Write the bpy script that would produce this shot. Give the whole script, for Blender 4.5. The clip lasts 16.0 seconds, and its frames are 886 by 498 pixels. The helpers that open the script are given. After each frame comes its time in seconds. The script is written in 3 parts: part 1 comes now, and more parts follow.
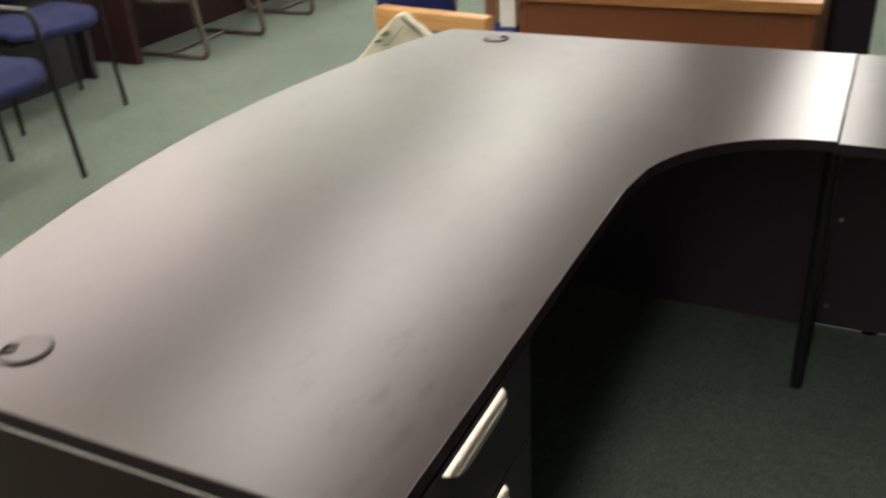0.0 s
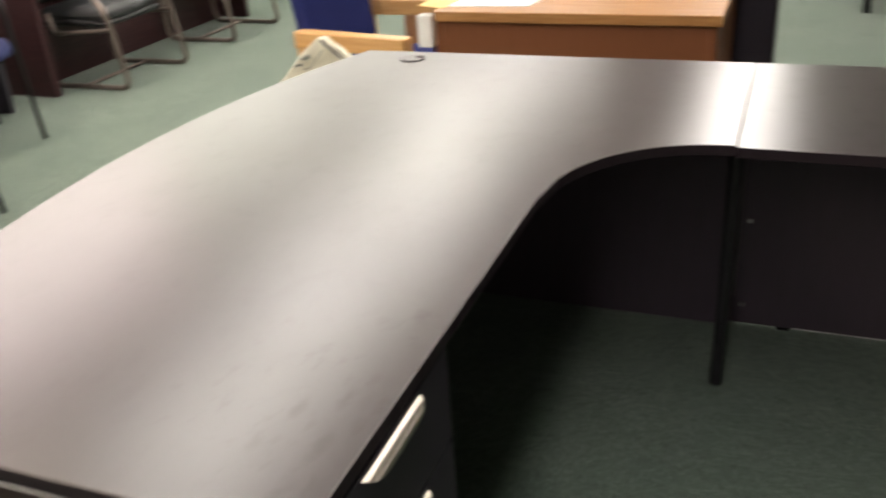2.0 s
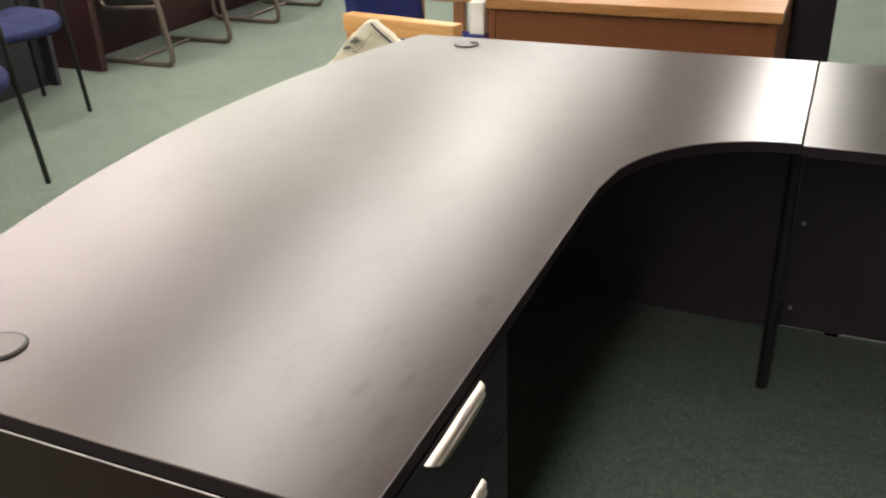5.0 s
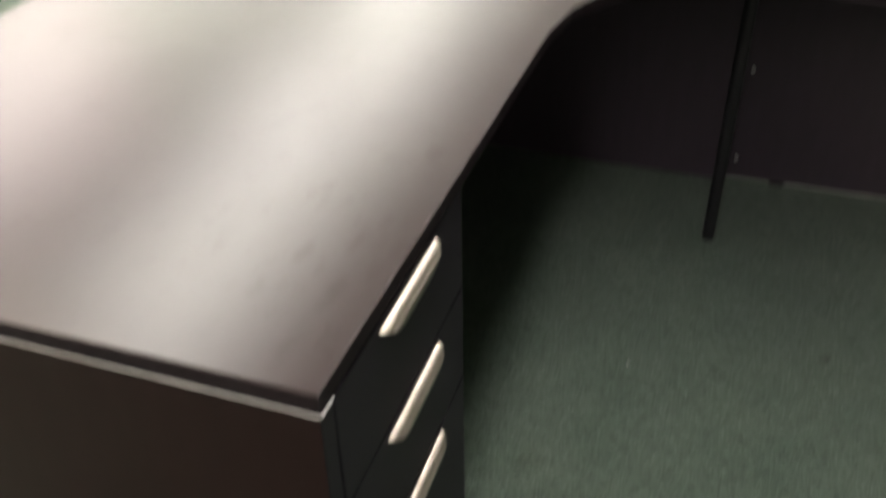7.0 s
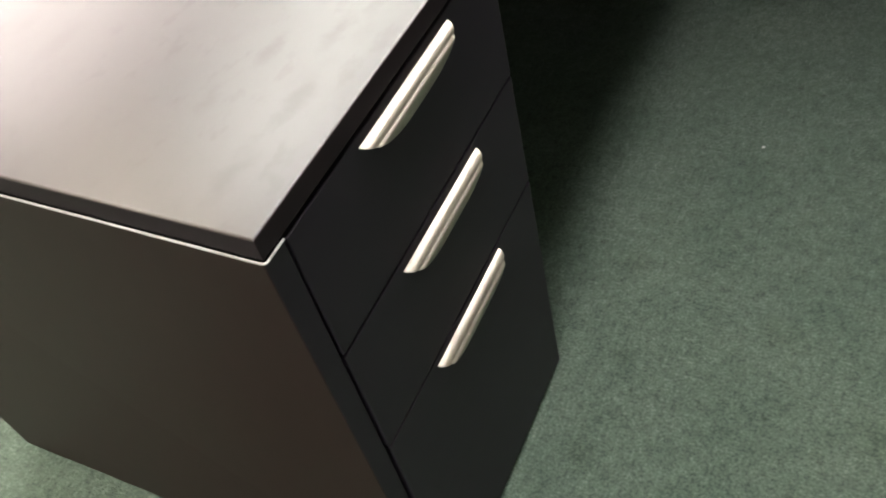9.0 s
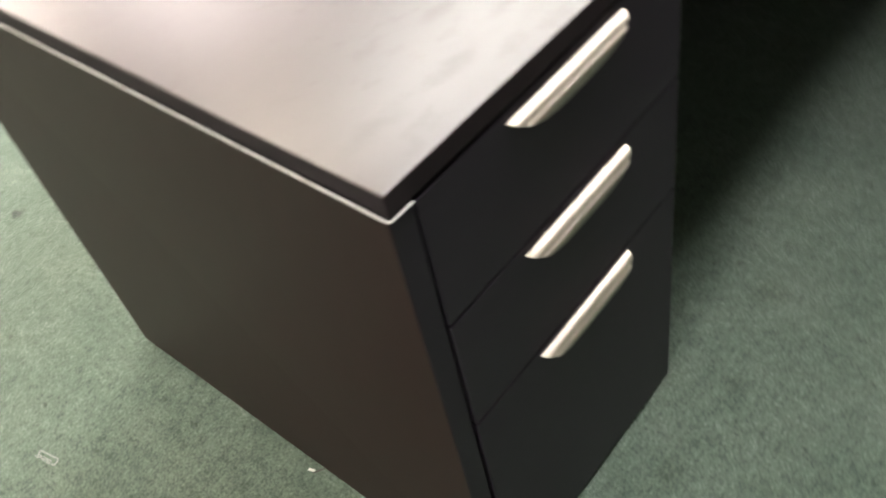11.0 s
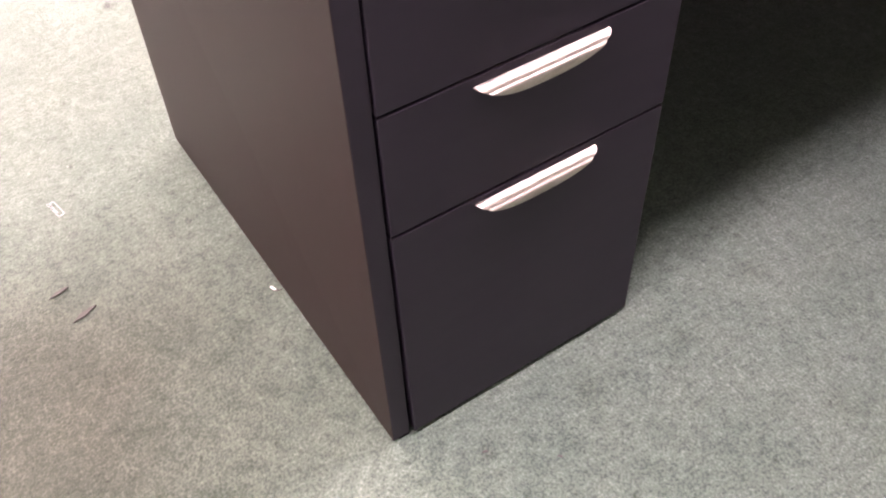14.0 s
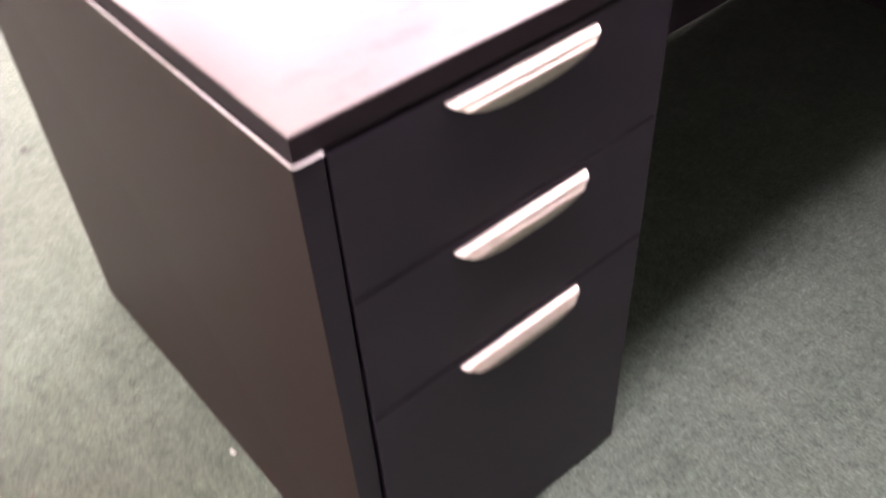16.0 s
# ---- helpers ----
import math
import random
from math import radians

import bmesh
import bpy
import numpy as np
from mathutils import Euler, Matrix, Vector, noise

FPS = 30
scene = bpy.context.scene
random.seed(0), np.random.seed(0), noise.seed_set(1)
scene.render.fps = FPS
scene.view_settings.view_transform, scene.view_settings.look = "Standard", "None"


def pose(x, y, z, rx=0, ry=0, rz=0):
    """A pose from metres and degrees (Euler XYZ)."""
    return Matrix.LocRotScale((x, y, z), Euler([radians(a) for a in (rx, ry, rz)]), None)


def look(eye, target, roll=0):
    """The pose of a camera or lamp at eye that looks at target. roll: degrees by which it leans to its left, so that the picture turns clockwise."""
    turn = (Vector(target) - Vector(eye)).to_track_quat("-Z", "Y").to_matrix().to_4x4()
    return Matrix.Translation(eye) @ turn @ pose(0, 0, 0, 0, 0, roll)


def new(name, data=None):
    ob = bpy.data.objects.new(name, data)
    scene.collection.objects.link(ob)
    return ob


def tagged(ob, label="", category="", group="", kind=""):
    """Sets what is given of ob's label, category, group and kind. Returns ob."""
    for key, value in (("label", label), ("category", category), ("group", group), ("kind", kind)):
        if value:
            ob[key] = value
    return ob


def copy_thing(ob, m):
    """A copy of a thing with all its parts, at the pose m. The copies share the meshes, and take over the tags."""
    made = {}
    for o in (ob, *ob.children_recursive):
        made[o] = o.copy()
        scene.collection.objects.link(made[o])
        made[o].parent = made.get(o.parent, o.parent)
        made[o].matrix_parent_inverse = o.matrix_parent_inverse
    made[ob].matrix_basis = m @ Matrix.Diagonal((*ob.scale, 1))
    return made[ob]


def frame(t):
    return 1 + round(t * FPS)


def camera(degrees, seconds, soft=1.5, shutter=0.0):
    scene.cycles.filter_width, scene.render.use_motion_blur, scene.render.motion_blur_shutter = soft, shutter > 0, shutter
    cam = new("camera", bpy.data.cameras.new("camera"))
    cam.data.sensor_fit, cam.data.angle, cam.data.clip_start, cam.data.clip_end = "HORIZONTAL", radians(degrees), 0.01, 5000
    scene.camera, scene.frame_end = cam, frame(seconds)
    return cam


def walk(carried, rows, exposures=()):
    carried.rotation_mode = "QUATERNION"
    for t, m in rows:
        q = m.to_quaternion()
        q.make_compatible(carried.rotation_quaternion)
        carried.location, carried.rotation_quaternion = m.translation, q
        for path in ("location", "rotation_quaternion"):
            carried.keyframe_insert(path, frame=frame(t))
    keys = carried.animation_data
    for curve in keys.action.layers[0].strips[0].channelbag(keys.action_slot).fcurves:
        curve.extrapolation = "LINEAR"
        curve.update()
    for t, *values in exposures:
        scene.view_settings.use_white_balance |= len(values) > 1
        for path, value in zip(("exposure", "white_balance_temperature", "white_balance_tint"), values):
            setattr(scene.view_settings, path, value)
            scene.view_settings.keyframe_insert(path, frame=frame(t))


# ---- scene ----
cam = camera(53.1, 16.0, 2.0, 0.75)
PATH = [
    (0, (0.35, -0.518, 1.376), (-0.456, 1.06, 0.449), -3.4),
    (0.5, (0.368, -0.578, 1.368), (-0.571, 0.903, 0.406), -2.8),
    (1, (0.347, -0.612, 1.372), (-0.691, 0.81, 0.423), -3.0),
    (1.5, (0.365, -0.603, 1.372), (-0.6, 0.866, 0.419), -3.3),
    (2, (0.395, -0.538, 1.379), (-0.289, 1.116, 0.486), -4.0),
    (2.4, (0.389, -0.508, 1.379), (-0.228, 1.171, 0.485), -4.4),
    (2.5, (0.382, -0.506, 1.378), (-0.242, 1.169, 0.48), -4.3),
    (3, (0.343, -0.523, 1.369), (-0.501, 1.038, 0.448), -4.9),
    (3.5, (0.328, -0.566, 1.37), (-0.701, 0.878, 0.446), -4.8),
    (4, (0.345, -0.569, 1.368), (-0.607, 0.942, 0.467), -3.7),
    (4.5, (0.353, -0.549, 1.362), (-0.454, 1.047, 0.466), -2.7),
    (4.7, (0.349, -0.547, 1.363), (-0.425, 1.062, 0.462), -2.5),
    (6.8, (0.297, -0.485, 1.325), (-0.27, 1.104, 0.251), -1.2),
    (7, (0.288, -0.477, 1.296), (-0.257, 1.051, 0.127), -1.5),
    (7.5, (0.254, -0.456, 1.241), (-0.277, 0.935, -0.094), -2.7),
    (8, (0.248, -0.402, 1.194), (-0.266, 0.829, -0.296), -2.9),
    (8.2, (0.271, -0.366, 1.176), (-0.308, 0.822, -0.325), -5.0),
    (10.3, (0.395, -0.238, 1.168), (-0.543, 0.733, -0.307), -23.4),
    (10.5, (0.392, -0.236, 1.175), (-0.553, 0.761, -0.279), -22.4),
    (10.8, (0.37, -0.228, 1.173), (-0.631, 0.653, -0.317), -17.5),
    (11, (0.356, -0.256, 1.165), (-0.678, 0.606, -0.314), -14.5),
    (11.2, (0.348, -0.273, 1.163), (-0.662, 0.682, -0.275), -6.6),
    (11.5, (0.358, -0.272, 1.163), (-0.69, 0.669, -0.257), -0.3),
    (12, (0.41, -0.215, 1.157), (-0.751, 0.663, -0.215), 1.2),
    (12.5, (0.377, -0.222, 1.156), (-0.747, 0.736, -0.192), 2.3),
    (13, (0.396, -0.222, 1.138), (-0.67, 0.658, -0.307), 1.4),
    (13.5, (0.492, -0.232, 1.106), (-0.61, 0.498, -0.395), -2.4),
    (14, (0.564, -0.246, 1.091), (-0.575, 0.43, -0.408), -3.4),
    (14.5, (0.572, -0.251, 1.088), (-0.579, 0.402, -0.411), -2.9),
    (15, (0.578, -0.252, 1.08), (-0.567, 0.375, -0.436), -4.4),
    (15.5, (0.56, -0.233, 1.094), (-0.618, 0.51, -0.342), -3.2),
    (16, (0.439, -0.213, 1.099), (-0.705, 0.662, -0.289), -4.1),
]
EXPOSURES = [(0, 0.20, 6600, 12), (0.5, 0.56, 6600, 12), (1.0, 0.60, 6620, 13), (1.5, 0.61, 6620, 14), (2.5, 0.55, 6620, 15), (3.5, 0.61, 6620, 14), (4.7, 0.56, 6580, 14), (7, 0.70, 6580, 13),
             (7.5, 0.66, 6600, 13), (8, 1.2, 6420, 11), (9.5, 1.1, 6400, 10), (10.5, 1.0, 6400, 10), (11.0, 1.4, 6420, 13), (11.5, 1.38, 6400, 18), (12.5, 1.25, 6550, 20), (13.0, 1.34, 6650, 24),
             (13.5, 2.32, 6530, 44), (14.0, 2.42, 6500, 50), (15.2, 2.43, 6500, 50), (16, 2.06, 6500, 44)]
walk(cam, [(t, look(eye, target, roll)) for t, eye, target, roll in PATH], EXPOSURES)

# ---- world and light ----
world = bpy.data.worlds.new("world")
scene.world = world
world.use_nodes = True
world.node_tree.nodes["Background"].inputs[0].default_value = (0.9, 0.95, 1.0, 1)
world.node_tree.nodes["Background"].inputs[1].default_value = 0.02
LAMP, DIM = 13.2, 7.4


# ---- materials ----
def material(name, base, rough=0.5, metal=0.0, spec=0.5, second=None, scale=8.0, detail=6.0, mix=(0.35, 0.65), stretch=(1, 1, 1),
             bump=0.0, bump_scale=200.0, rough_var=0.0, rough_scale=6.0, sheen=0.0, emit=0.0):
    m = bpy.data.materials.new(name)
    m.use_nodes = True
    nt = m.node_tree
    b = nt.nodes["Principled BSDF"]
    b.inputs["Base Color"].default_value = (*base, 1)
    b.inputs["Roughness"].default_value = rough
    b.inputs["Metallic"].default_value = metal
    b.inputs["Specular IOR Level"].default_value = spec
    b.inputs["Sheen Weight"].default_value = sheen
    co = nt.nodes.new("ShaderNodeTexCoord")
    mp = nt.nodes.new("ShaderNodeMapping")
    mp.inputs["Scale"].default_value = stretch
    nt.links.new(co.outputs["Object"], mp.inputs[0])

    def noise_tex(s, d):
        n = nt.nodes.new("ShaderNodeTexNoise")
        n.inputs["Scale"].default_value = s
        n.inputs["Detail"].default_value = d
        nt.links.new(mp.outputs[0], n.inputs["Vector"])
        return n
    if second:
        n = noise_tex(scale, detail)
        r = nt.nodes.new("ShaderNodeValToRGB")
        r.color_ramp.elements[0].position, r.color_ramp.elements[1].position = mix
        r.color_ramp.elements[0].color, r.color_ramp.elements[1].color = (*base, 1), (*second, 1)
        nt.links.new(n.outputs["Fac"], r.inputs[0])
        nt.links.new(r.outputs[0], b.inputs["Base Color"])
    if rough_var:
        n = noise_tex(rough_scale, 5)
        r = nt.nodes.new("ShaderNodeMapRange")
        r.inputs["From Min"].default_value, r.inputs["From Max"].default_value = 0.3, 0.7
        r.inputs["To Min"].default_value, r.inputs["To Max"].default_value = rough - rough_var, rough + rough_var
        nt.links.new(n.outputs["Fac"], r.inputs["Value"])
        nt.links.new(r.outputs[0], b.inputs["Roughness"])
    if bump:
        n = noise_tex(bump_scale, 4)
        k = nt.nodes.new("ShaderNodeBump")
        k.inputs["Strength"].default_value = bump
        k.inputs["Distance"].default_value = 0.002
        nt.links.new(n.outputs["Fac"], k.inputs["Height"])
        nt.links.new(k.outputs[0], b.inputs["Normal"])
    if emit:
        b.inputs["Emission Color"].default_value = (*base, 1)
        b.inputs["Emission Strength"].default_value = emit
    return m


STAINS = ((0.581, 1.076, 0.016, 0.45), (0.079, 0.268, 0.028, 0.80), (0.186, 0.385, 0.018, 0.85), (0.363, 0.289, 0.018, 0.72), (0.053, 0.624, 0.034, 0.84),
          (0.086, 0.444, 0.022, 0.85), (-1.30, 0.034, 0.018, 0.4), (-1.455, 0.198, 0.020, 0.4), (0.079, 0.091, 0.016, 0.75), (0.30, 0.55, 0.04, 0.90), (0.45, 0.42, 0.05, 0.91),
          (0.96, 5.37, 0.026, 0.4), (0.93, 4.90, 0.022, 0.4), (0.99, 4.68, 0.028, 0.4), (0.80, 5.28, 0.022, 0.5))


def carpet_material():
    """Cut-pile green carpet: fine flecks, soft patches of wear and small dark spots."""
    m = bpy.data.materials.new("green carpet")
    m.use_nodes = True
    nt = m.node_tree
    b = nt.nodes["Principled BSDF"]
    b.inputs["Roughness"].default_value = 0.95
    b.inputs["Specular IOR Level"].default_value = 0.1
    b.inputs["Sheen Weight"].default_value = 0.25
    b.inputs["Sheen Roughness"].default_value = 0.5
    co = nt.nodes.new("ShaderNodeTexCoord")

    def tex(scale, detail, rough=0.6, stretch=None):
        n = nt.nodes.new("ShaderNodeTexNoise")
        n.inputs["Scale"].default_value = scale
        n.inputs["Detail"].default_value = detail
        n.inputs["Roughness"].default_value = rough
        if stretch:
            mp = nt.nodes.new("ShaderNodeMapping")
            mp.inputs["Scale"].default_value = stretch
            nt.links.new(co.outputs["Object"], mp.inputs[0])
            nt.links.new(mp.outputs[0], n.inputs["Vector"])
        else:
            nt.links.new(co.outputs["Object"], n.inputs["Vector"])
        return n

    def ramp(src, stops):
        r = nt.nodes.new("ShaderNodeValToRGB")
        while len(r.color_ramp.elements) < len(stops):
            r.color_ramp.elements.new(0.5)
        for e, (p, c) in zip(r.color_ramp.elements, stops):
            e.position, e.color = p, (*c, 1)
        nt.links.new(src, r.inputs[0])
        return r.outputs[0]

    def mixed(a, c, fac, kind="MULTIPLY"):
        x = nt.nodes.new("ShaderNodeMix")
        x.data_type, x.blend_type = "RGBA", kind
        x.inputs[0].default_value = fac
        nt.links.new(a, x.inputs[6])
        nt.links.new(c, x.inputs[7])
        return x.outputs[2]
    fleck = ramp(tex(230, 3, 0.7).outputs["Fac"], [(0.28, (0.076, 0.104, 0.084)), (0.48, (0.150, 0.203, 0.166)), (0.72, (0.275, 0.340, 0.284))])
    tufts = ramp(tex(75, 3).outputs["Fac"], [(0.32, (0.74, 0.76, 0.74)), (0.62, (1, 1, 1))])
    wear = ramp(tex(2.2, 4).outputs["Fac"], [(0.3, (0.80, 0.83, 0.80)), (0.7, (1.0, 0.98, 0.95))])
    spots = ramp(tex(48, 2).outputs["Fac"], [(0.64, (1, 1, 1)), (0.76, (0.60, 0.60, 0.56))])
    mottle = ramp(tex(34, 5, 0.7).outputs["Fac"], [(0.32, (0.76, 0.78, 0.76)), (0.62, (1.06, 1.05, 1.04))])
    c = mixed(mixed(mixed(mixed(fleck, tufts, 1), wear, 1), spots, 1), mottle, 1)
    pile = ramp(tex(150, 3, 0.6, (1.0, 0.28, 1.0)).outputs["Fac"], [(0.34, (0.82, 0.82, 0.82)), (0.64, (1.06, 1.06, 1.06))])
    smear = ramp(tex(9, 3, 0.6).outputs["Fac"], [(0.30, (0.86, 0.88, 0.87)), (0.60, (1.02, 1.01, 1.01))])
    c = mixed(mixed(c, pile, 1), smear, 1)
    # darker, brownish patch with a wavering edge at the desk's end
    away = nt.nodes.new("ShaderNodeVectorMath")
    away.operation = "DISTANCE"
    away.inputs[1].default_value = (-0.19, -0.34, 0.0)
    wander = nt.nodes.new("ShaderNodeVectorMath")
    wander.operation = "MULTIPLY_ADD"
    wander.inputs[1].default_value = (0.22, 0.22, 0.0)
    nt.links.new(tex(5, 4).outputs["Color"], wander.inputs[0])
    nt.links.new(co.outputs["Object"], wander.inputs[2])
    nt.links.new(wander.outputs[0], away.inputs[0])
    brown_patch = ramp(away.outputs["Value"], [(0.14, (0.60, 0.53, 0.50)), (0.50, (1, 1, 1))])
    c = mixed(c, brown_patch, 1)
    # small dark spills
    edge = nt.nodes.new("ShaderNodeVectorMath")
    edge.operation = "MULTIPLY_ADD"
    edge.inputs[1].default_value = (0.040, 0.040, 0.0)
    nt.links.new(tex(70, 3).outputs["Color"], edge.inputs[0])
    nt.links.new(co.outputs["Object"], edge.inputs[2])
    for x, y, r, tone in STAINS:
        gone = nt.nodes.new("ShaderNodeVectorMath")
        gone.operation = "DISTANCE"
        gone.inputs[1].default_value = (x + 0.020, y + 0.020, 0.0)
        nt.links.new(edge.outputs[0], gone.inputs[0])
        c = mixed(c, ramp(gone.outputs["Value"], [(0.35 * r, (tone, tone, tone * 0.97)), (r, (1, 1, 1))]), 1)
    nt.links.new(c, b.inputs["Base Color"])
    k = nt.nodes.new("ShaderNodeBump")
    k.inputs["Strength"].default_value = 0.7
    k.inputs["Distance"].default_value = 0.004
    nt.links.new(tex(260, 3).outputs["Fac"], k.inputs["Height"])
    nt.links.new(k.outputs[0], b.inputs["Normal"])
    return m


def top_material(name, gloss, rough, smudges, tone=0.75):
    """Espresso laminate with a satin sheen, hand smudges and rubbed patches."""
    m = bpy.data.materials.new(name)
    m.use_nodes = True
    nt = m.node_tree
    b = nt.nodes["Principled BSDF"]
    b.inputs["IOR"].default_value = 1.58
    co = nt.nodes.new("ShaderNodeTexCoord")

    def tex(scale, detail, stretch=(1, 1, 1)):
        mp = nt.nodes.new("ShaderNodeMapping")
        mp.inputs["Scale"].default_value = stretch
        nt.links.new(co.outputs["Object"], mp.inputs[0])
        n = nt.nodes.new("ShaderNodeTexNoise")
        n.inputs["Scale"].default_value = scale
        n.inputs["Detail"].default_value = detail
        nt.links.new(mp.outputs[0], n.inputs["Vector"])
        return n.outputs["Fac"]

    def ranged(src, a, c, lo, hi):
        r = nt.nodes.new("ShaderNodeMapRange")
        for key, v in zip(("From Min", "From Max", "To Min", "To Max"), (a, c, lo, hi)):
            r.inputs[key].default_value = v
        r.interpolation_type = "SMOOTHSTEP"
        nt.links.new(src, r.inputs["Value"])
        return r.outputs[0]

    def maths(op, a, c):
        x = nt.nodes.new("ShaderNodeMath")
        x.operation = op
        nt.links.new(a, x.inputs[0])
        nt.links.new(c, x.inputs[1])
        return x.outputs[0]
    r = nt.nodes.new("ShaderNodeValToRGB")
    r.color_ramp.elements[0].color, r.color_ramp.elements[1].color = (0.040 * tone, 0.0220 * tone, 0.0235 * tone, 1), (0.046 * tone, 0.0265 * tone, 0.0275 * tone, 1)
    nt.links.new(tex(9, 1, (6, 0.5, 1)), r.inputs[0])
    nt.links.new(r.outputs[0], b.inputs["Base Color"])
    wob = nt.nodes.new("ShaderNodeTexNoise")
    wob.inputs["Scale"].default_value = 48.0
    wob.inputs["Detail"].default_value = 3.0
    nt.links.new(co.outputs["Object"], wob.inputs["Vector"])
    shift = nt.nodes.new("ShaderNodeVectorMath")
    shift.operation = "MULTIPLY_ADD"
    shift.inputs[1].default_value = (0.028, 0.028, 0.0)
    nt.links.new(wob.outputs["Color"], shift.inputs[0])
    nt.links.new(co.outputs["Object"], shift.inputs[2])
    # smears run along the desk
    long = nt.nodes.new("ShaderNodeVectorMath")
    long.operation = "MULTIPLY"
    long.inputs[1].default_value = (1.5, 0.62, 1.0)
    nt.links.new(shift.outputs[0], long.inputs[0])
    total = maths("ADD", ranged(tex(6, 1), 0.35, 0.7, 0.0, 0.02), ranged(tex(30, 4, (1.0, 0.7, 1.0)), 0.52, 0.72, 0.0, 0.022))
    if smudges:
        there = nt.nodes.new("ShaderNodeVectorMath")
        there.operation = "DISTANCE"
        there.inputs[1].default_value = (-0.08, 0.20, TOP)
        nt.links.new(co.outputs["Object"], there.inputs[0])
        marks = ranged(tex(42, 3, (1.0, 0.6, 1.0)), 0.55, 0.69, 0.0, 0.06)
        total = maths("ADD", total, maths("MULTIPLY", marks, ranged(there.outputs["Value"], 0.12, 0.34, 1.0, 0.0)))
    for x, y, r, strength in smudges:
        near = nt.nodes.new("ShaderNodeVectorMath")
        near.operation = "DISTANCE"
        near.inputs[1].default_value = (1.5 * (x + 0.014), 0.62 * (y + 0.014), TOP)
        nt.links.new(long.outputs[0], near.inputs[0])
        total = maths("ADD", total, ranged(near.outputs["Value"], 0.0, r, 0.7 * strength, 0.0))
    dull = total
    v = nt.nodes.new("ShaderNodeMath")
    v.operation = "SUBTRACT"
    v.inputs[0].default_value = gloss
    nt.links.new(dull, v.inputs[1])
    # satin gloss over the dark laminate, stronger at flat angles
    b.inputs["Specular IOR Level"].default_value = 0.09
    b.inputs["Roughness"].default_value = 0.5
    fres = nt.nodes.new("ShaderNodeFresnel")
    fres.inputs["IOR"].default_value = 1.58
    sheen = nt.nodes.new("ShaderNodeMath")
    sheen.operation = "MULTIPLY"
    sheen.inputs[1].default_value = 1.8
    nt.links.new(v.outputs[0], sheen.inputs[0])
    satin = nt.nodes.new("ShaderNodeBsdfAnisotropic")
    satin.distribution = "BECKMANN"
    satin.inputs["Roughness"].default_value = rough
    nt.links.new(maths("MULTIPLY", fres.outputs[0], sheen.outputs[0]), satin.inputs["Color"])
    both = nt.nodes.new("ShaderNodeAddShader")
    nt.links.new(b.outputs[0], both.inputs[0])
    nt.links.new(satin.outputs[0], both.inputs[1])
    nt.links.new(both.outputs[0], nt.nodes["Material Output"].inputs["Surface"])
    return m


TOP, TOP_ROUGH = 0.75, 0.276
SMUDGES = ((-0.105, 0.19, 0.020, 0.16), (-0.124, 0.124, 0.018, 0.10), (-0.046, 0.138, 0.022, 0.14), (-0.058, 0.22, 0.022, 0.15), (-0.040, 0.426, 0.022, 0.14),
           (-0.057, 0.042, 0.018, 0.08), (-0.042, 0.263, 0.018, 0.10), (-0.05, 0.062, 0.02, 0.08), (-0.035, 0.224, 0.02, 0.06), (-0.33, 0.16, 0.03, 0.05))
M_CARPET = carpet_material()
M_TOP = top_material("espresso laminate top", 0.55, TOP_ROUGH, SMUDGES)
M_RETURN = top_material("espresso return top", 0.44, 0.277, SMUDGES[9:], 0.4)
M_PANEL = material("espresso laminate panel", (0.0190, 0.0080, 0.0082), 0.46, spec=0.23, second=(0.0225, 0.0100, 0.0100), scale=14, stretch=(3, 3, 0.6), bump=0.04, bump_scale=500)
M_DRAWER = material("espresso drawer front", (0.0215, 0.0165, 0.0255), 0.5, spec=0.27, second=(0.0245, 0.0185, 0.028), scale=14, stretch=(3, 0.6, 3), bump=0.04, bump_scale=500)
M_EDGE = material("espresso edge band", (0.021, 0.0145, 0.0180), 0.55, spec=0.14)
# lighter than the other espresso boards, painting haze into the shade under the desk
M_BACK = material("lightened espresso board", (0.070, 0.054, 0.070), 0.55, spec=0.30, second=(0.076, 0.058, 0.076), scale=14, stretch=(3, 3, 0.6))
M_STRIP = material("pale edge strip", (0.66, 0.64, 0.62), 0.5, second=(0.58, 0.56, 0.54), scale=60)
M_LITEDGE = material("lit board edge", (0.30, 0.29, 0.28), 0.5)
M_BLACK = material("black gap", (0.006, 0.006, 0.006), 0.9, spec=0.05)
M_NICKEL = material("brushed nickel", (0.57, 0.515, 0.445), 0.44, 1.0, second=(0.53, 0.475, 0.405), scale=90, bump=0.03, bump_scale=900)
M_GROMMET = material("dark brown plastic", (0.030, 0.024, 0.023), 0.34, spec=0.35)
M_CAP = top_material("satin plastic cap", 0.46, 0.277, ())
M_POST = material("black powder-coated steel", (0.012, 0.011, 0.014), 0.6, bump=0.1, bump_scale=600)
M_SCREW = material("zinc screw", (0.6, 0.6, 0.58), 0.35, 1.0)
M_BLUE = material("blue upholstery", (0.016, 0.020, 0.060), 0.9, second=(0.032, 0.039, 0.098), scale=16, detail=8, mix=(0.25, 0.75), sheen=0.0, bump=0.5, bump_scale=500, spec=0.15)
M_DEEPBLUE = material("deep blue upholstery", (0.015, 0.020, 0.10), 0.9, second=(0.022, 0.030, 0.13), scale=300, detail=3, sheen=0.0, bump=0.4, bump_scale=500, spec=0.15)
M_CHAIR = material("black chair tube", (0.007, 0.0075, 0.007), 0.46, spec=0.28, rough_var=0.06)
M_ARMLIT = material("lit grey arm top", (0.05, 0.05, 0.05), 0.35, rough_var=0.08)
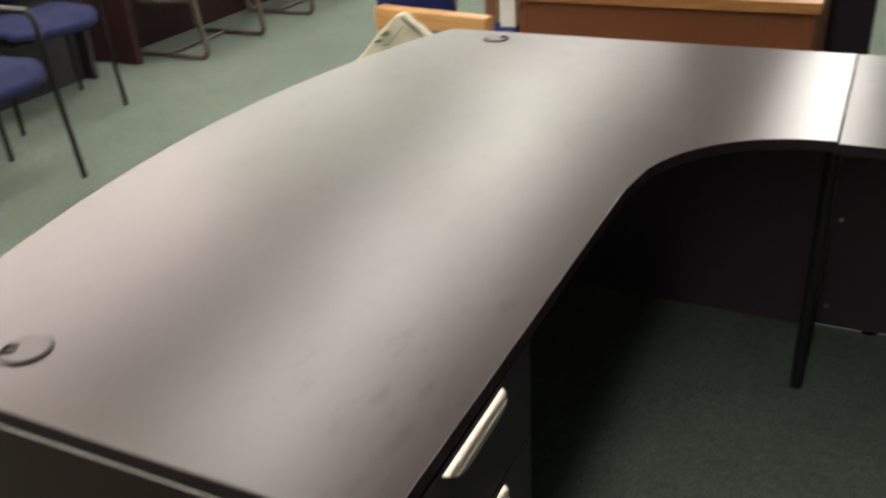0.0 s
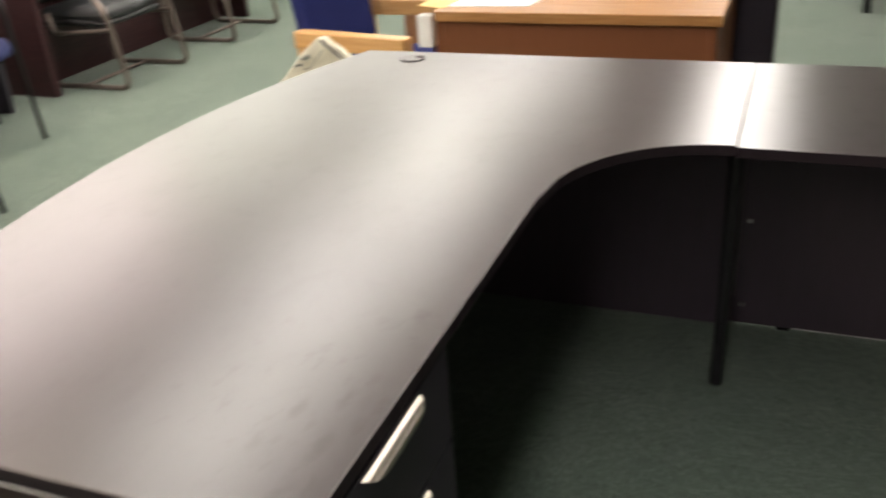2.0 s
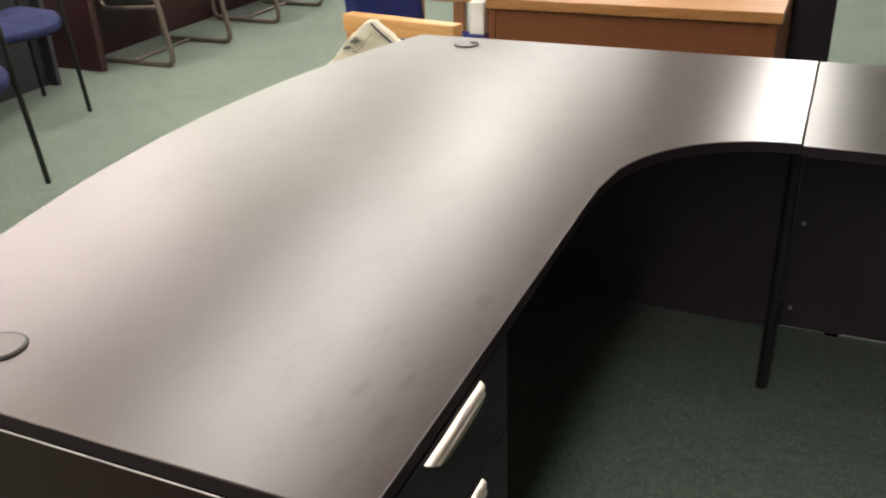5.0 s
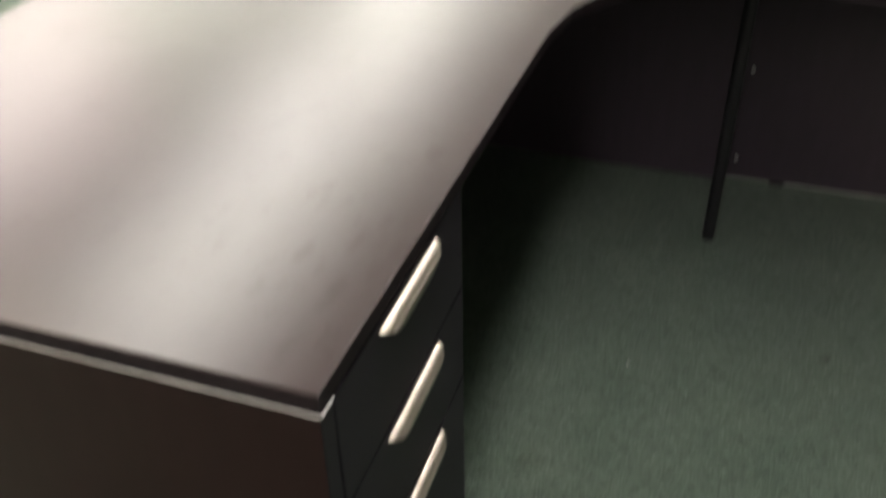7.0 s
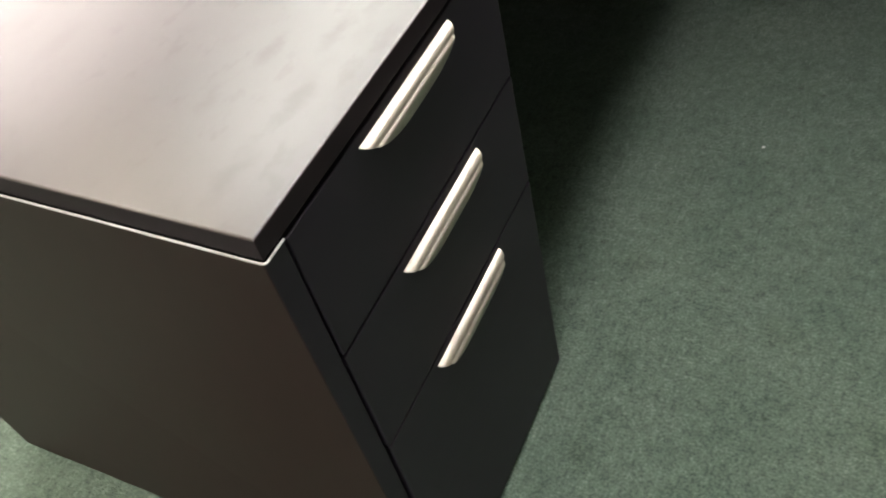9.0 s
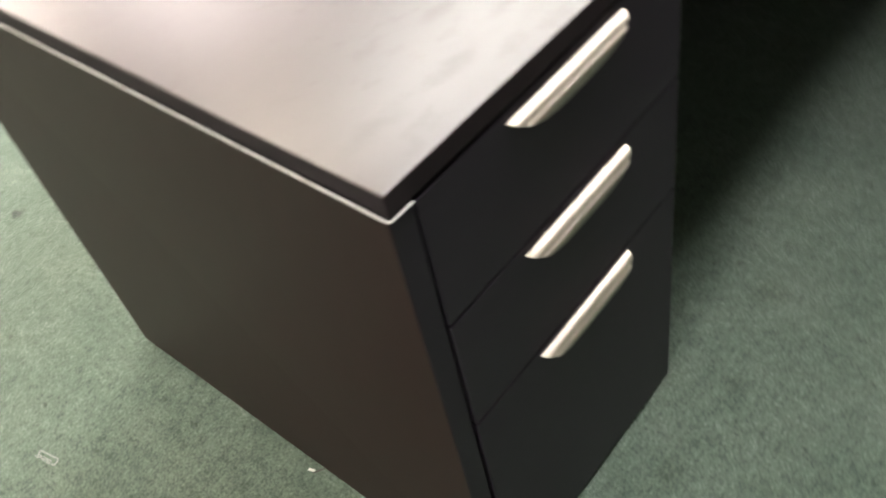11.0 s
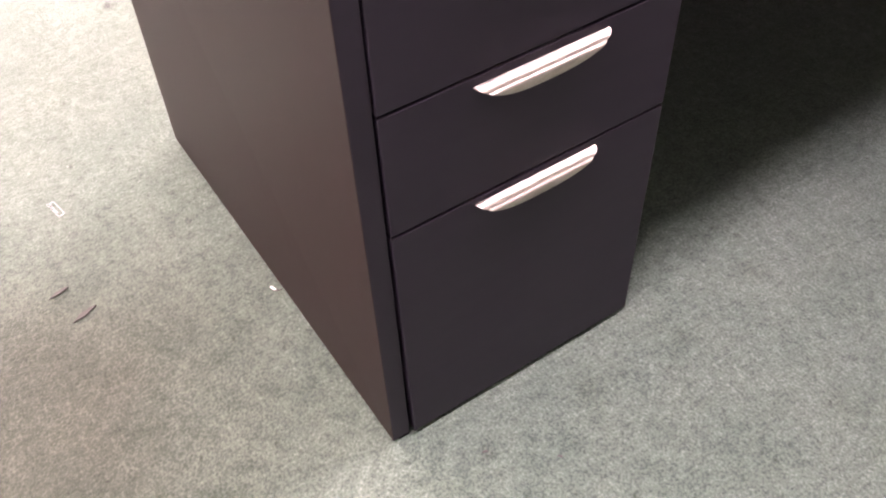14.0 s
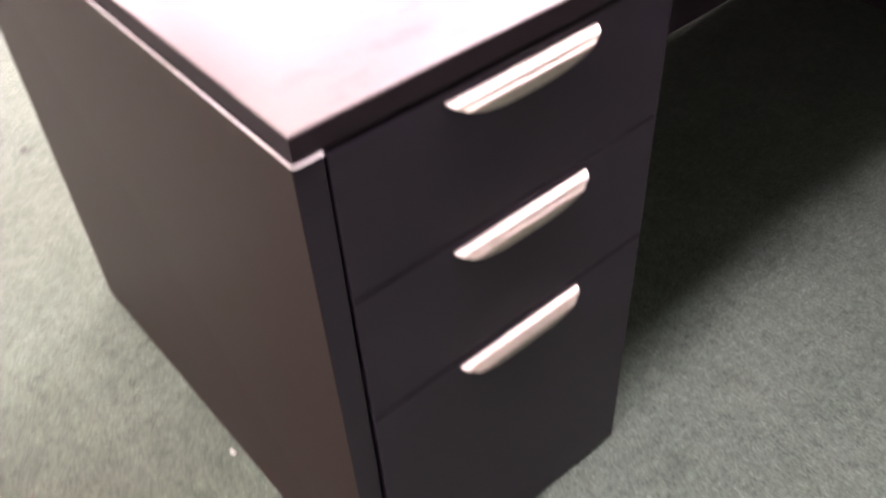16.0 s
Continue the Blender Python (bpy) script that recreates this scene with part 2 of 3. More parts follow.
M_CHROME = material("chrome", (0.75, 0.75, 0.74), 0.15, 1.0)
M_BRONZE = material("bronze tube", (0.24, 0.195, 0.17), 0.36, 0.75, rough_var=0.06)
M_LEATHER = material("black leather", (0.016, 0.017, 0.018), 0.46, second=(0.030, 0.031, 0.032), scale=20, bump=0.6, bump_scale=60, rough_var=0.08)
M_MAHOG = material("mahogany veneer", (0.028, 0.0085, 0.0105), 0.5, second=(0.046, 0.0135, 0.0145), scale=14, stretch=(0.6, 0.6, 6), rough_var=0.05)
M_TRIM = material("grey edge band", (0.055, 0.052, 0.060), 0.55, spec=0.2)
M_DARKDESK = material("black laminate", (0.028, 0.024, 0.031), 0.5, second=(0.038, 0.033, 0.042), scale=14, rough_var=0.06)
M_CABINET = material("black painted steel", (0.020, 0.017, 0.023), 0.6, spec=0.25, rough_var=0.06)
M_OAK = material("honey oak", (0.31, 0.140, 0.043), 0.38, second=(0.40, 0.20, 0.070), scale=10, stretch=(0.8, 9, 9), rough_var=0.05, bump=0.05, bump_scale=150)
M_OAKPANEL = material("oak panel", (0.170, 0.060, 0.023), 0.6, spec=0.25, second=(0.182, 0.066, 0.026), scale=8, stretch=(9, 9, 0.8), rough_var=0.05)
M_BEECH = material("lacquered beech", (0.50, 0.27, 0.095), 0.35, second=(0.60, 0.35, 0.14), scale=8, stretch=(0.7, 9, 9), rough_var=0.04)
M_BEECHSHADE = material("shaded brown beech", (0.30, 0.135, 0.055), 0.45, second=(0.36, 0.17, 0.075), scale=8, stretch=(9, 9, 0.7))
M_PAPER = material("white paper", (0.80, 0.79, 0.76), 0.7, second=(0.74, 0.73, 0.70), scale=20)
M_MANILA = material("manila folder", (0.72, 0.50, 0.19), 0.65, second=(0.66, 0.45, 0.16), scale=15)
M_BAG = material("cream canvas", (0.74, 0.70, 0.57), 0.85, second=(0.58, 0.54, 0.42), scale=12, bump=0.5, bump_scale=250)
M_BAGPRINT = material("grey print", (0.16, 0.165, 0.15), 0.8)
M_CORD = material("navy piping", (0.02, 0.02, 0.06), 0.7)
M_TAG = material("orange tag", (0.95, 0.27, 0.05), 0.6, second=(0.88, 0.23, 0.04), scale=20)
M_TAGPRINT = material("faded print", (0.80, 0.20, 0.035), 0.7)
M_BLUEBAND = material("blue plastic", (0.04, 0.05, 0.22), 0.4)
M_WALL = material("painted wall", (0.55, 0.54, 0.52), 0.8, second=(0.51, 0.50, 0.48), scale=3, bump=0.1, bump_scale=80)
M_CEIL = material("ceiling board", (0.47, 0.50, 0.45), 0.9, second=(0.445, 0.472, 0.425), scale=40, bump=0.2, bump_scale=120)
M_LAMPNEW = material("new lamp diffuser", (0.99, 0.97, 0.89), 0.5, emit=LAMP * 0.98)
M_LAMP = material("lamp diffuser", (1.0, 0.955, 0.89), 0.5, emit=LAMP)
M_LAMPWARM = material("warm lamp diffuser", (1.0, 0.89, 0.825), 0.5, emit=LAMP * 0.68)
M_LAMPSOFT = material("soft lamp diffuser", (0.985, 0.965, 0.875), 0.5, emit=LAMP * 0.86)
M_LAMPOLD = material("ageing lamp diffuser", (0.99, 0.965, 0.885), 0.5, emit=LAMP * 0.64)
M_LAMPWARMOLD = material("ageing warm lamp diffuser", (0.95, 0.955, 0.83), 0.5, emit=LAMP * 0.46)
M_LAMPFILL = material("raised lamp diffuser", (1.0, 0.885, 0.75), 0.5, emit=DIM * 2.4)
M_LAMPHALF = material("half-lit lamp diffuser", (1.0, 0.97, 0.945), 0.5, emit=DIM * 1.1)
M_LAMPMID = material("warm half-lit lamp diffuser", (1.0, 0.90, 0.73), 0.5, emit=DIM * 1.4)
M_FRAME = material("white lamp frame", (0.75, 0.75, 0.73), 0.5, second=(0.7, 0.7, 0.68), scale=10)
M_LINT = material("grey lint", (0.09, 0.085, 0.075), 0.9)
M_WIRE = material("steel wire", (0.42, 0.42, 0.42), 0.38, 1.0)


# ---- builders ----
def part(name, bm, mat, parent=None, label="", smooth=False):
    me = bpy.data.meshes.new(name)
    bmesh.ops.recalc_face_normals(bm, faces=bm.faces)
    if smooth:
        for f in bm.faces:
            f.smooth = True
    bm.to_mesh(me)
    bm.free()
    me.materials.append(mat)
    ob = new(name, me)
    if parent:
        ob.parent = parent
    if label:
        ob["label"] = label
    if smooth:
        me.set_sharp_from_angle(angle=radians(40))
    return ob


def box(lo, hi, bevel=0.0, segs=2, bm=None):
    bm = bm or bmesh.new()
    lo, hi = Vector(lo), Vector(hi)
    r = bmesh.ops.create_cube(bm, size=1.0)
    for v in r["verts"]:
        v.co = Vector((lo[i] + (v.co[i] + 0.5) * (hi[i] - lo[i]) for i in range(3)))
    if bevel:
        es = {e for v in r["verts"] for e in v.link_edges}
        bmesh.ops.bevel(bm, geom=list(es), offset=bevel, segments=segs, affect="EDGES", profile=0.5)
    return bm


def prism(outline, z0, z1, bevel=0.0):
    """A slab with the given outline between two heights, its upper and lower rims eased."""
    bm = bmesh.new()
    low = [bm.verts.new((x, y, z0)) for x, y in outline]
    f = bm.faces.new(low)
    up = bmesh.ops.extrude_face_region(bm, geom=[f])
    bmesh.ops.translate(bm, verts=[g for g in up["geom"] if isinstance(g, bmesh.types.BMVert)], vec=(0, 0, z1 - z0))
    if bevel:
        rims = [e for e in bm.edges if abs(e.verts[0].co.z - e.verts[1].co.z) < 1e-6]
        bmesh.ops.bevel(bm, geom=rims, offset=bevel, segments=2, affect="EDGES", profile=0.5)
    return bm


def tube(points, r, segs=10, squash=1.0, closed=False):
    """A round tube along a line of points."""
    bm = bmesh.new()
    pts = [Vector(p) for p in points]
    rings = []
    side = None
    n = len(pts)
    for i, p in enumerate(pts):
        d = (pts[min(i + 1, n - 1)] - pts[max(i - 1, 0)]).normalized()
        if side is None:
            side = d.orthogonal().normalized()
        side = (side - d * side.dot(d)).normalized()
        other = d.cross(side)
        rings.append([bm.verts.new(p + r * (math.cos(a) * side + squash * math.sin(a) * other)) for a in (2 * math.pi * k / segs for k in range(segs))])
    for a, c in zip(rings, rings[1:]):
        for k in range(segs):
            bm.faces.new((a[k], a[(k + 1) % segs], c[(k + 1) % segs], c[k]))
    bm.faces.new(rings[0][::-1])
    bm.faces.new(rings[-1])
    return bm


def rounded(points, radius, steps=6):
    """A polyline with its inner corners rounded off."""
    pts = [Vector(p) for p in points]
    out = [pts[0]]
    for a, p, c in zip(pts, pts[1:], pts[2:]):
        u, v = (a - p), (c - p)
        k = min(radius, u.length * 0.48, v.length * 0.48)
        s, e = p + u.normalized() * k, p + v.normalized() * k
        for i in range(steps + 1):
            t = i / steps
            out.append((1 - t) ** 2 * s + 2 * t * (1 - t) * p + t * t * e)
    out.append(pts[-1])
    return out


def cushion(lo, hi, edge, crown=0.02, plan_round=0.0, n=14):
    """A padded block with rounded rims and a crowned upper face."""
    lo, hi = Vector(lo), Vector(hi)
    bm = box((-1, -1, -1), (1, 1, 1))
    bmesh.ops.subdivide_edges(bm, edges=bm.edges[:], cuts=n, use_grid_fill=True)
    half, mid = (hi - lo) / 2, (hi + lo) / 2
    for v in bm.verts:
        q = Vector((v.co[i] * half[i] for i in range(3)))
        core = Vector((max(-half[i] + edge, min(half[i] - edge, q[i])) if half[i] > edge else 0 for i in range(3)))
        d = q - core
        if d.length > edge:
            q = core + d.normalized() * edge
        if plan_round:
            rim = Vector((max(abs(q.x) - (half.x - plan_round), 0), max(abs(q.y) - (half.y - plan_round), 0)))
            if rim.length > plan_round:
                k = plan_round / rim.length
                q.x = math.copysign(half.x - plan_round + rim.x * k, q.x) if rim.x else q.x
                q.y = math.copysign(half.y - plan_round + rim.y * k, q.y) if rim.y else q.y
        f = (1 - min(1, abs(q.x / half.x)) ** 2) * (1 - min(1, abs(q.y / half.y)) ** 2)
        if q.z > 0:
            q.z += crown * f
        v.co = mid + q
    return bm


def padded(hx, hy, thick, edge, crown, power=4.6, n=56):
    """A soft seat pad: a rounded-square outline with a full rim and a crowned face."""
    outline = []
    for i in range(n):
        a = 2 * math.pi * i / n
        c, d = math.cos(a), math.sin(a)
        outline.append((math.copysign(abs(c) ** (2 / power), c), math.copysign(abs(d) ** (2 / power), d)))
    low, high = -thick / 2, thick / 2
    prof = [(0.30, low), (0.10, low)] + [(edge * (1 - math.cos(radians(q))), low + edge * (1 - math.sin(radians(90 - q)))) for q in (90, 60, 30)]
    prof += [(edge * (1 - math.cos(radians(q))), high - edge * (1 - math.sin(radians(q)))) for q in (0, 25, 50, 75, 90)]
    prof += [(0.05, high + 0.25 * crown), (0.09, high + 0.6 * crown), (0.14, high + 0.85 * crown), (0.20, high + crown)]
    bm = bmesh.new()
    rings = [[bm.verts.new((x * (hx - i) if hx > i else 0.01 * x, y * (hy - i) if hy > i else 0.01 * y, z)) for x, y in outline] for i, z in prof]
    for a, c in zip(rings, rings[1:]):
        for k in range(n):
            bm.faces.new((a[k], a[(k + 1) % n], c[(k + 1) % n], c[k]))
    bm.faces.new(rings[0][::-1])
    bm.faces.new(rings[-1])
    return bm


def thing(name, label, category, group="", kind="", at=None):
    ob = new(name)
    ob.empty_display_size = 0.1
    if at is not None:
        ob.matrix_basis = at
    return tagged(ob, label, category, group, kind)


def setting(name, bm, mat, label, category):
    return tagged(part(name, bm, mat), label, category, kind="structure")


# ---- the room ----
X0, X1, Y0, Y1, CEIL = -8.0, 4.2, -6.0, 12.5, 2.7
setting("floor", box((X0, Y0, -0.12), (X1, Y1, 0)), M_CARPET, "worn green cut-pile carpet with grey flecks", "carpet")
setting("ceiling", box((X0, Y0, CEIL), (X1, Y1, CEIL + 0.15)), M_CEIL, "plain off-white ceiling with rows of lamps", "ceiling")
# unseen walls; the east one stands close to bounce light under the desk
setting("wall_west", box((X0 - 0.15, Y0, 0), (X0, Y1, CEIL)), M_WALL, "plain painted wall, unseen, closing the room", "wall")
setting("wall_east", box((X1, Y0, 0), (X1 + 0.15, Y1, CEIL)), M_WALL, "plain painted wall, unseen, closing the room", "wall")
setting("wall_south", box((X0 - 0.15, Y0 - 0.15, 0), (X1 + 0.15, Y0, CEIL)), M_WALL, "plain painted wall, unseen, closing the room", "wall")
setting("wall_north", box((X0 - 0.15, Y1, 0), (X1 + 0.15, Y1 + 0.15, CEIL)), M_WALL, "plain painted wall, unseen, closing the room", "wall")


def ceiling_light(mat, label, half=1.24, wide=0.13):
    t = thing("ceiling_light", label, "ceiling light", "rows of ceiling lamps")
    part("diffuser", box((-wide, -half, -0.042), (wide, half, -0.012), 0.008), mat, t, "glowing diffuser")
    part("frame", box((-wide - 0.05, -half - 0.008, -0.012), (wide + 0.05, half + 0.008, 0), 0.003), M_FRAME, t)
    return t


def lamps(first, *spots):
    # the rows run three degrees askew to the desk
    places = [pose(x - 0.052 * (y - 3), y, CEIL, 0, 0, 3) for x, y in spots]
    first.matrix_basis = places[0]
    for m in places[1:]:
        copy_thing(first, m)


# FAR_WEST is an added row that fills in light from the left
MID, EAST, WEST, FAR_WEST = -2.12, 0.12, -4.22, -6.1
lamps(ceiling_light(M_LAMPNEW, "long fluorescent ceiling lamp with fresh tubes, very bright"), (MID + 0.24, 2.55))
lamps(ceiling_light(M_LAMP, "long fluorescent ceiling lamp, brightly lit"), (EAST, 2.55), (EAST + 0.1, 5.05))
lamps(ceiling_light(M_LAMPSOFT, "long fluorescent ceiling lamp, a little faded"), (MID + 0.30, 5.05))
lamps(ceiling_light(M_LAMPOLD, "long fluorescent ceiling lamp, slightly faded"), (MID + 0.36, 7.55), (MID + 0.5, 10.05), (EAST + 0.26, 7.55), (EAST + 0.3, 10.05))
lamps(ceiling_light(M_LAMPWARM, "wide warm fluorescent ceiling lamp, lit", 1.45, 0.28), (WEST + 0.42, 2.9), (FAR_WEST, 2.9))
lamps(ceiling_light(M_LAMPWARMOLD, "wide warm fluorescent ceiling lamp, slightly faded", 1.5, 0.28), (WEST + 0.42, 6.0), (FAR_WEST, 6.0), (WEST + 0.46, 9.1), (FAR_WEST, 9.1))
# turned up past the other rows to brighten the carpet on the left
lamps(ceiling_light(M_LAMPFILL, "long warm fluorescent ceiling lamp, raised to fill the left side"), (WEST, -2.45), (WEST, 0.05), (FAR_WEST, -2.45), (FAR_WEST, 0.05))
lamps(ceiling_light(M_LAMPMID, "long warm fluorescent ceiling lamp, half lit"), (MID, -2.45), (MID, 0.05))
lamps(ceiling_light(M_LAMPHALF, "long fluorescent ceiling lamp, half lit"), (EAST - 0.065, 0.05))
lamps(ceiling_light(M_LAMPOLD, "long fluorescent ceiling lamp over the aisle, slightly faded"), (EAST - 0.195, -2.45))

# ---- the bow-front desk ----
TB = 0.727
LEN, DEEP, BOW = 1.80, 0.762, 0.16
SEAM, FRONT = 0.316, 1.185
desk = thing("bow_front_desk", "dark espresso laminate bow-front desk with a three-drawer pedestal", "desk")


def desk_outline():
    pts = [(0.0, 0.0), (0.003, 0.45), (0.005, 0.8)]
    for i in range(0, 25):
        u = 1 - i / 24
        pts.append((SEAM - (SEAM - 0.006) * u, 0.85 + (FRONT - 0.85) * max(0.0, 1 - u ** 2.05) ** (1 / 2.05)))
    pts.append((SEAM, LEN))
    for i in range(0, 41):
        y = LEN * (1 - i / 40)
        pts.append((-DEEP - BOW * (1 - (2 * y / LEN - 1) ** 2), y))
    return pts


main_top = part("desktop", prism(desk_outline(), TB, TOP, 0.0018), M_TOP, desk, "espresso laminate top with a satin sheen and hand smudges")
near_end = part("end_panel", box((-0.768, -0.002, 0.004), (0.0, 0.0245, 0.7244), 0.0012), M_PANEL, desk)
for v in near_end.data.vertices:
    # the panel stands a little out of plumb: its foot is pushed out at the back
    low = 1 - v.co.z / 0.7244
    deep = -v.co.x / 0.768
    v.co.y -= low * (0.003 + 0.009 * deep)
    v.co.x -= low * (0.006 + 0.008 * deep)
near_end.data.materials.append(M_DRAWER)
for f in near_end.data.polygons:
    f.material_index = int(f.normal.x > 0.8)
part("end_panel", box((-0.745, 1.757, 0.0), (SEAM - 0.004, 1.782, TB - 0.001), 0.0012), M_BACK, desk)
part("modesty_panel", box((-0.665, 0.026, 0.008), (-0.645, 1.756, TB - 0.001), 0.001), M_BACK, desk)
strip = tube(rounded([(-0.768, -0.0016, 0.7255), (0.0014, -0.0016, 0.7255), (0.0014, 0.0238, 0.7253)], 0.004, 5), 0.0011, 8)
part("edge_strip", strip, M_STRIP, desk, "thin pale strip along the panel's upper edge", smooth=True)
part("panel_top", box((-0.76, 0.0004, 0.7226), (-0.0004, 0.0235, TB - 0.0004)), M_BLACK, desk)
part("pedestal_body", box((-0.56, 0.0255, 0.006), (-0.021, 0.408, TB - 0.001), 0.001), M_BACK, desk)


def handle_bm():
    """A crescent pull: a grooved metal hood with a straight upper edge and an arched lower edge."""
    prof = [(0.0, 0.0), (0.0032, -0.0006), (0.0064, -0.0020), (0.0088, -0.0036), (0.0096, -0.0046), (0.0098, -0.0056), (0.0102, -0.0064), (0.0112, -0.0070), (0.0123, -0.0076),
            (0.0131, -0.0085), (0.0134, -0.0098), (0.0134, -0.0118), (0.0132, -0.0140), (0.0128, -0.0162), (0.0122, -0.0184), (0.0115, -0.0204), (0.0108, -0.0219), (0.0102, -0.0229), (0.0099, -0.0234)]
    bm = bmesh.new()
    n, half = 28, 0.0845
    rows = []
    for x, z in prof:
        reach = half * (1 - (-z / 0.0236) ** 1.1) ** 0.48
        rows.append([bm.verts.new((x, reach * math.sin(math.pi / 2 * (-1 + 2 * i / n)), z)) for i in range(n + 1)])
    for a, c in zip(rows, rows[1:]):
        for i in range(n):
            bm.faces.new((a[i], a[i + 1], c[i + 1], c[i]))
    bmesh.ops.recalc_face_normals(bm, faces=bm.faces)
    bmesh.ops.solidify(bm, geom=bm.faces[:], thickness=0.0014)
    return bm


for z0, z1, zh in ((0.5685, 0.7215, 0.7125), (0.4055, 0.5655, 0.555), (0.009, 0.4025, 0.394)):
    d = part("drawer_front", box((-0.019, 0.0268, z0), (0.0, 0.405, z1), 0.0016), M_DRAWER, desk)
    h = part("handle", handle_bm(), M_NICKEL, d, "brushed nickel crescent pull", smooth=True)
    h.location = (0.0005, 0.2175, zh)
part("foot_glide", box((-0.03, 0.004, 0.0), (-0.006, 0.02, 0.0045), 0.001), M_BLACK, desk)
part("foot_glide", box((-0.73, 0.004, 0.0), (-0.70, 0.02, 0.0045), 0.001), M_BLACK, desk)
LEGY = 1.46
part("support_leg", tube([(0.305, LEGY, 0.0), (0.305, LEGY, TB - 0.001)], 0.0145, 16), M_POST, desk, "black steel post under the corner", smooth=True)
part("leg_plate", box((0.26, 1.41, TB - 0.006), (0.35, 1.51, TB - 0.0012), 0.001), M_POST, desk)


def grommet(at, turn):
    m = pose(at[0], at[1], TOP, 0, 0, turn)
    bm = bmesh.new()
    R, n = 0.035, 48
    prof = [(R, 0.0), (R, 0.0014), (R - 0.0008, 0.0026), (R - 0.0022, 0.0034), (R - 0.0036, 0.0036), (R - 0.0040, 0.0032), (R - 0.0040, 0.0)]
    rings = [[bm.verts.new((r * math.cos(2 * math.pi * i / n), r * math.sin(2 * math.pi * i / n), z)) for r, z in prof] for i in range(n)]
    for i in range(n):
        a, c = rings[i], rings[(i + 1) % n]
        for j in range(len(prof) - 1):
            bm.faces.new((a[j], a[j + 1], c[j + 1], c[j]))
    ring = part("grommet", bm, M_GROMMET, desk, "dark plastic cable grommet", smooth=True)
    ring.matrix_basis = m
    r0 = R - 0.0044
    pts = [(r0 * math.cos(a), r0 * math.sin(a)) for a in (radians(24 + 312 * i / 44) for i in range(45))]
    inner = 0.010
    # the cable mouth: two slots with a tongue between them
    pts += [(inner + 0.006, -0.0115), (inner, -0.0080), (inner + 0.002, -0.0020), (r0 * 0.86, -0.0020), (r0 * 0.86, 0.0020), (inner + 0.002, 0.0020), (inner, 0.0080), (inner + 0.006, 0.0115)]
    part("cap", prism(pts, 0.0008, 0.0038, 0.0004), M_CAP, ring, "flat satin cap with a cable mouth")
    # black disc paints the dark of the cable hole; the top isn't cut
    part("dark_disc", prism([((R - 0.0034) * math.cos(2 * math.pi * i / 24), (R - 0.0034) * math.sin(2 * math.pi * i / 24)) for i in range(24)], 0.0002, 0.0005), M_BLACK, ring)


grommet((-0.587, 0.104), 208)
grommet((-0.590, 1.720), 35)


def dark_edges(ob):
    """Gives the upright rim of a top its own dark edge band."""
    ob.data.materials.append(M_EDGE)
    for f in ob.data.polygons:
        f.material_index = int(f.normal.z < 0.3)


# ---- the return ----
ret = thing("return_desk", "dark espresso laminate return joined to the bow-front desk", "desk")
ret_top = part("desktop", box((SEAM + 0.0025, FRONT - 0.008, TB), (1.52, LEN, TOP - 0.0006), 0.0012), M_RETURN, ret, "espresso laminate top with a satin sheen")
part("modesty_panel", box((SEAM - 0.0035, 1.759, 0.011), (1.48, 1.779, TB - 0.001), 0.001), M_BACK, ret)
part("end_panel", box((1.482, FRONT + 0.01, 0.0), (1.506, LEN - 0.01, TB - 0.001), 0.001), M_PANEL, ret)
# pale strip paints the light on the board's end, stopping where shade sets in
part("lit_panel_edge", box((SEAM + 0.0008, 1.7562, 0.095), (SEAM + 0.0026, 1.7588, 0.60), 0.0004), M_LITEDGE, ret, "thin pale strip for the light on the return board's edge")
part("bottom_edge", box((0.48, 1.7570, 0.0115), (1.479, 1.7588, 0.0143), 0.0004), M_STRIP, ret, "thin pale strip along the board's foot")
for z in (0.33, 0.072):
    part("bolt", tube([(0.343, 1.7595, z), (0.343, 1.7565, z), (0.343, 1.755, z)], 0.0055, 12), M_SCREW, ret, "small zinc bolt head")
part("foot_glide", box((0.44, 1.762, 0.0), (0.475, 1.776, 0.0105), 0.001), M_BLACK, ret)


for o in (main_top, ret_top):
    dark_edges(o)


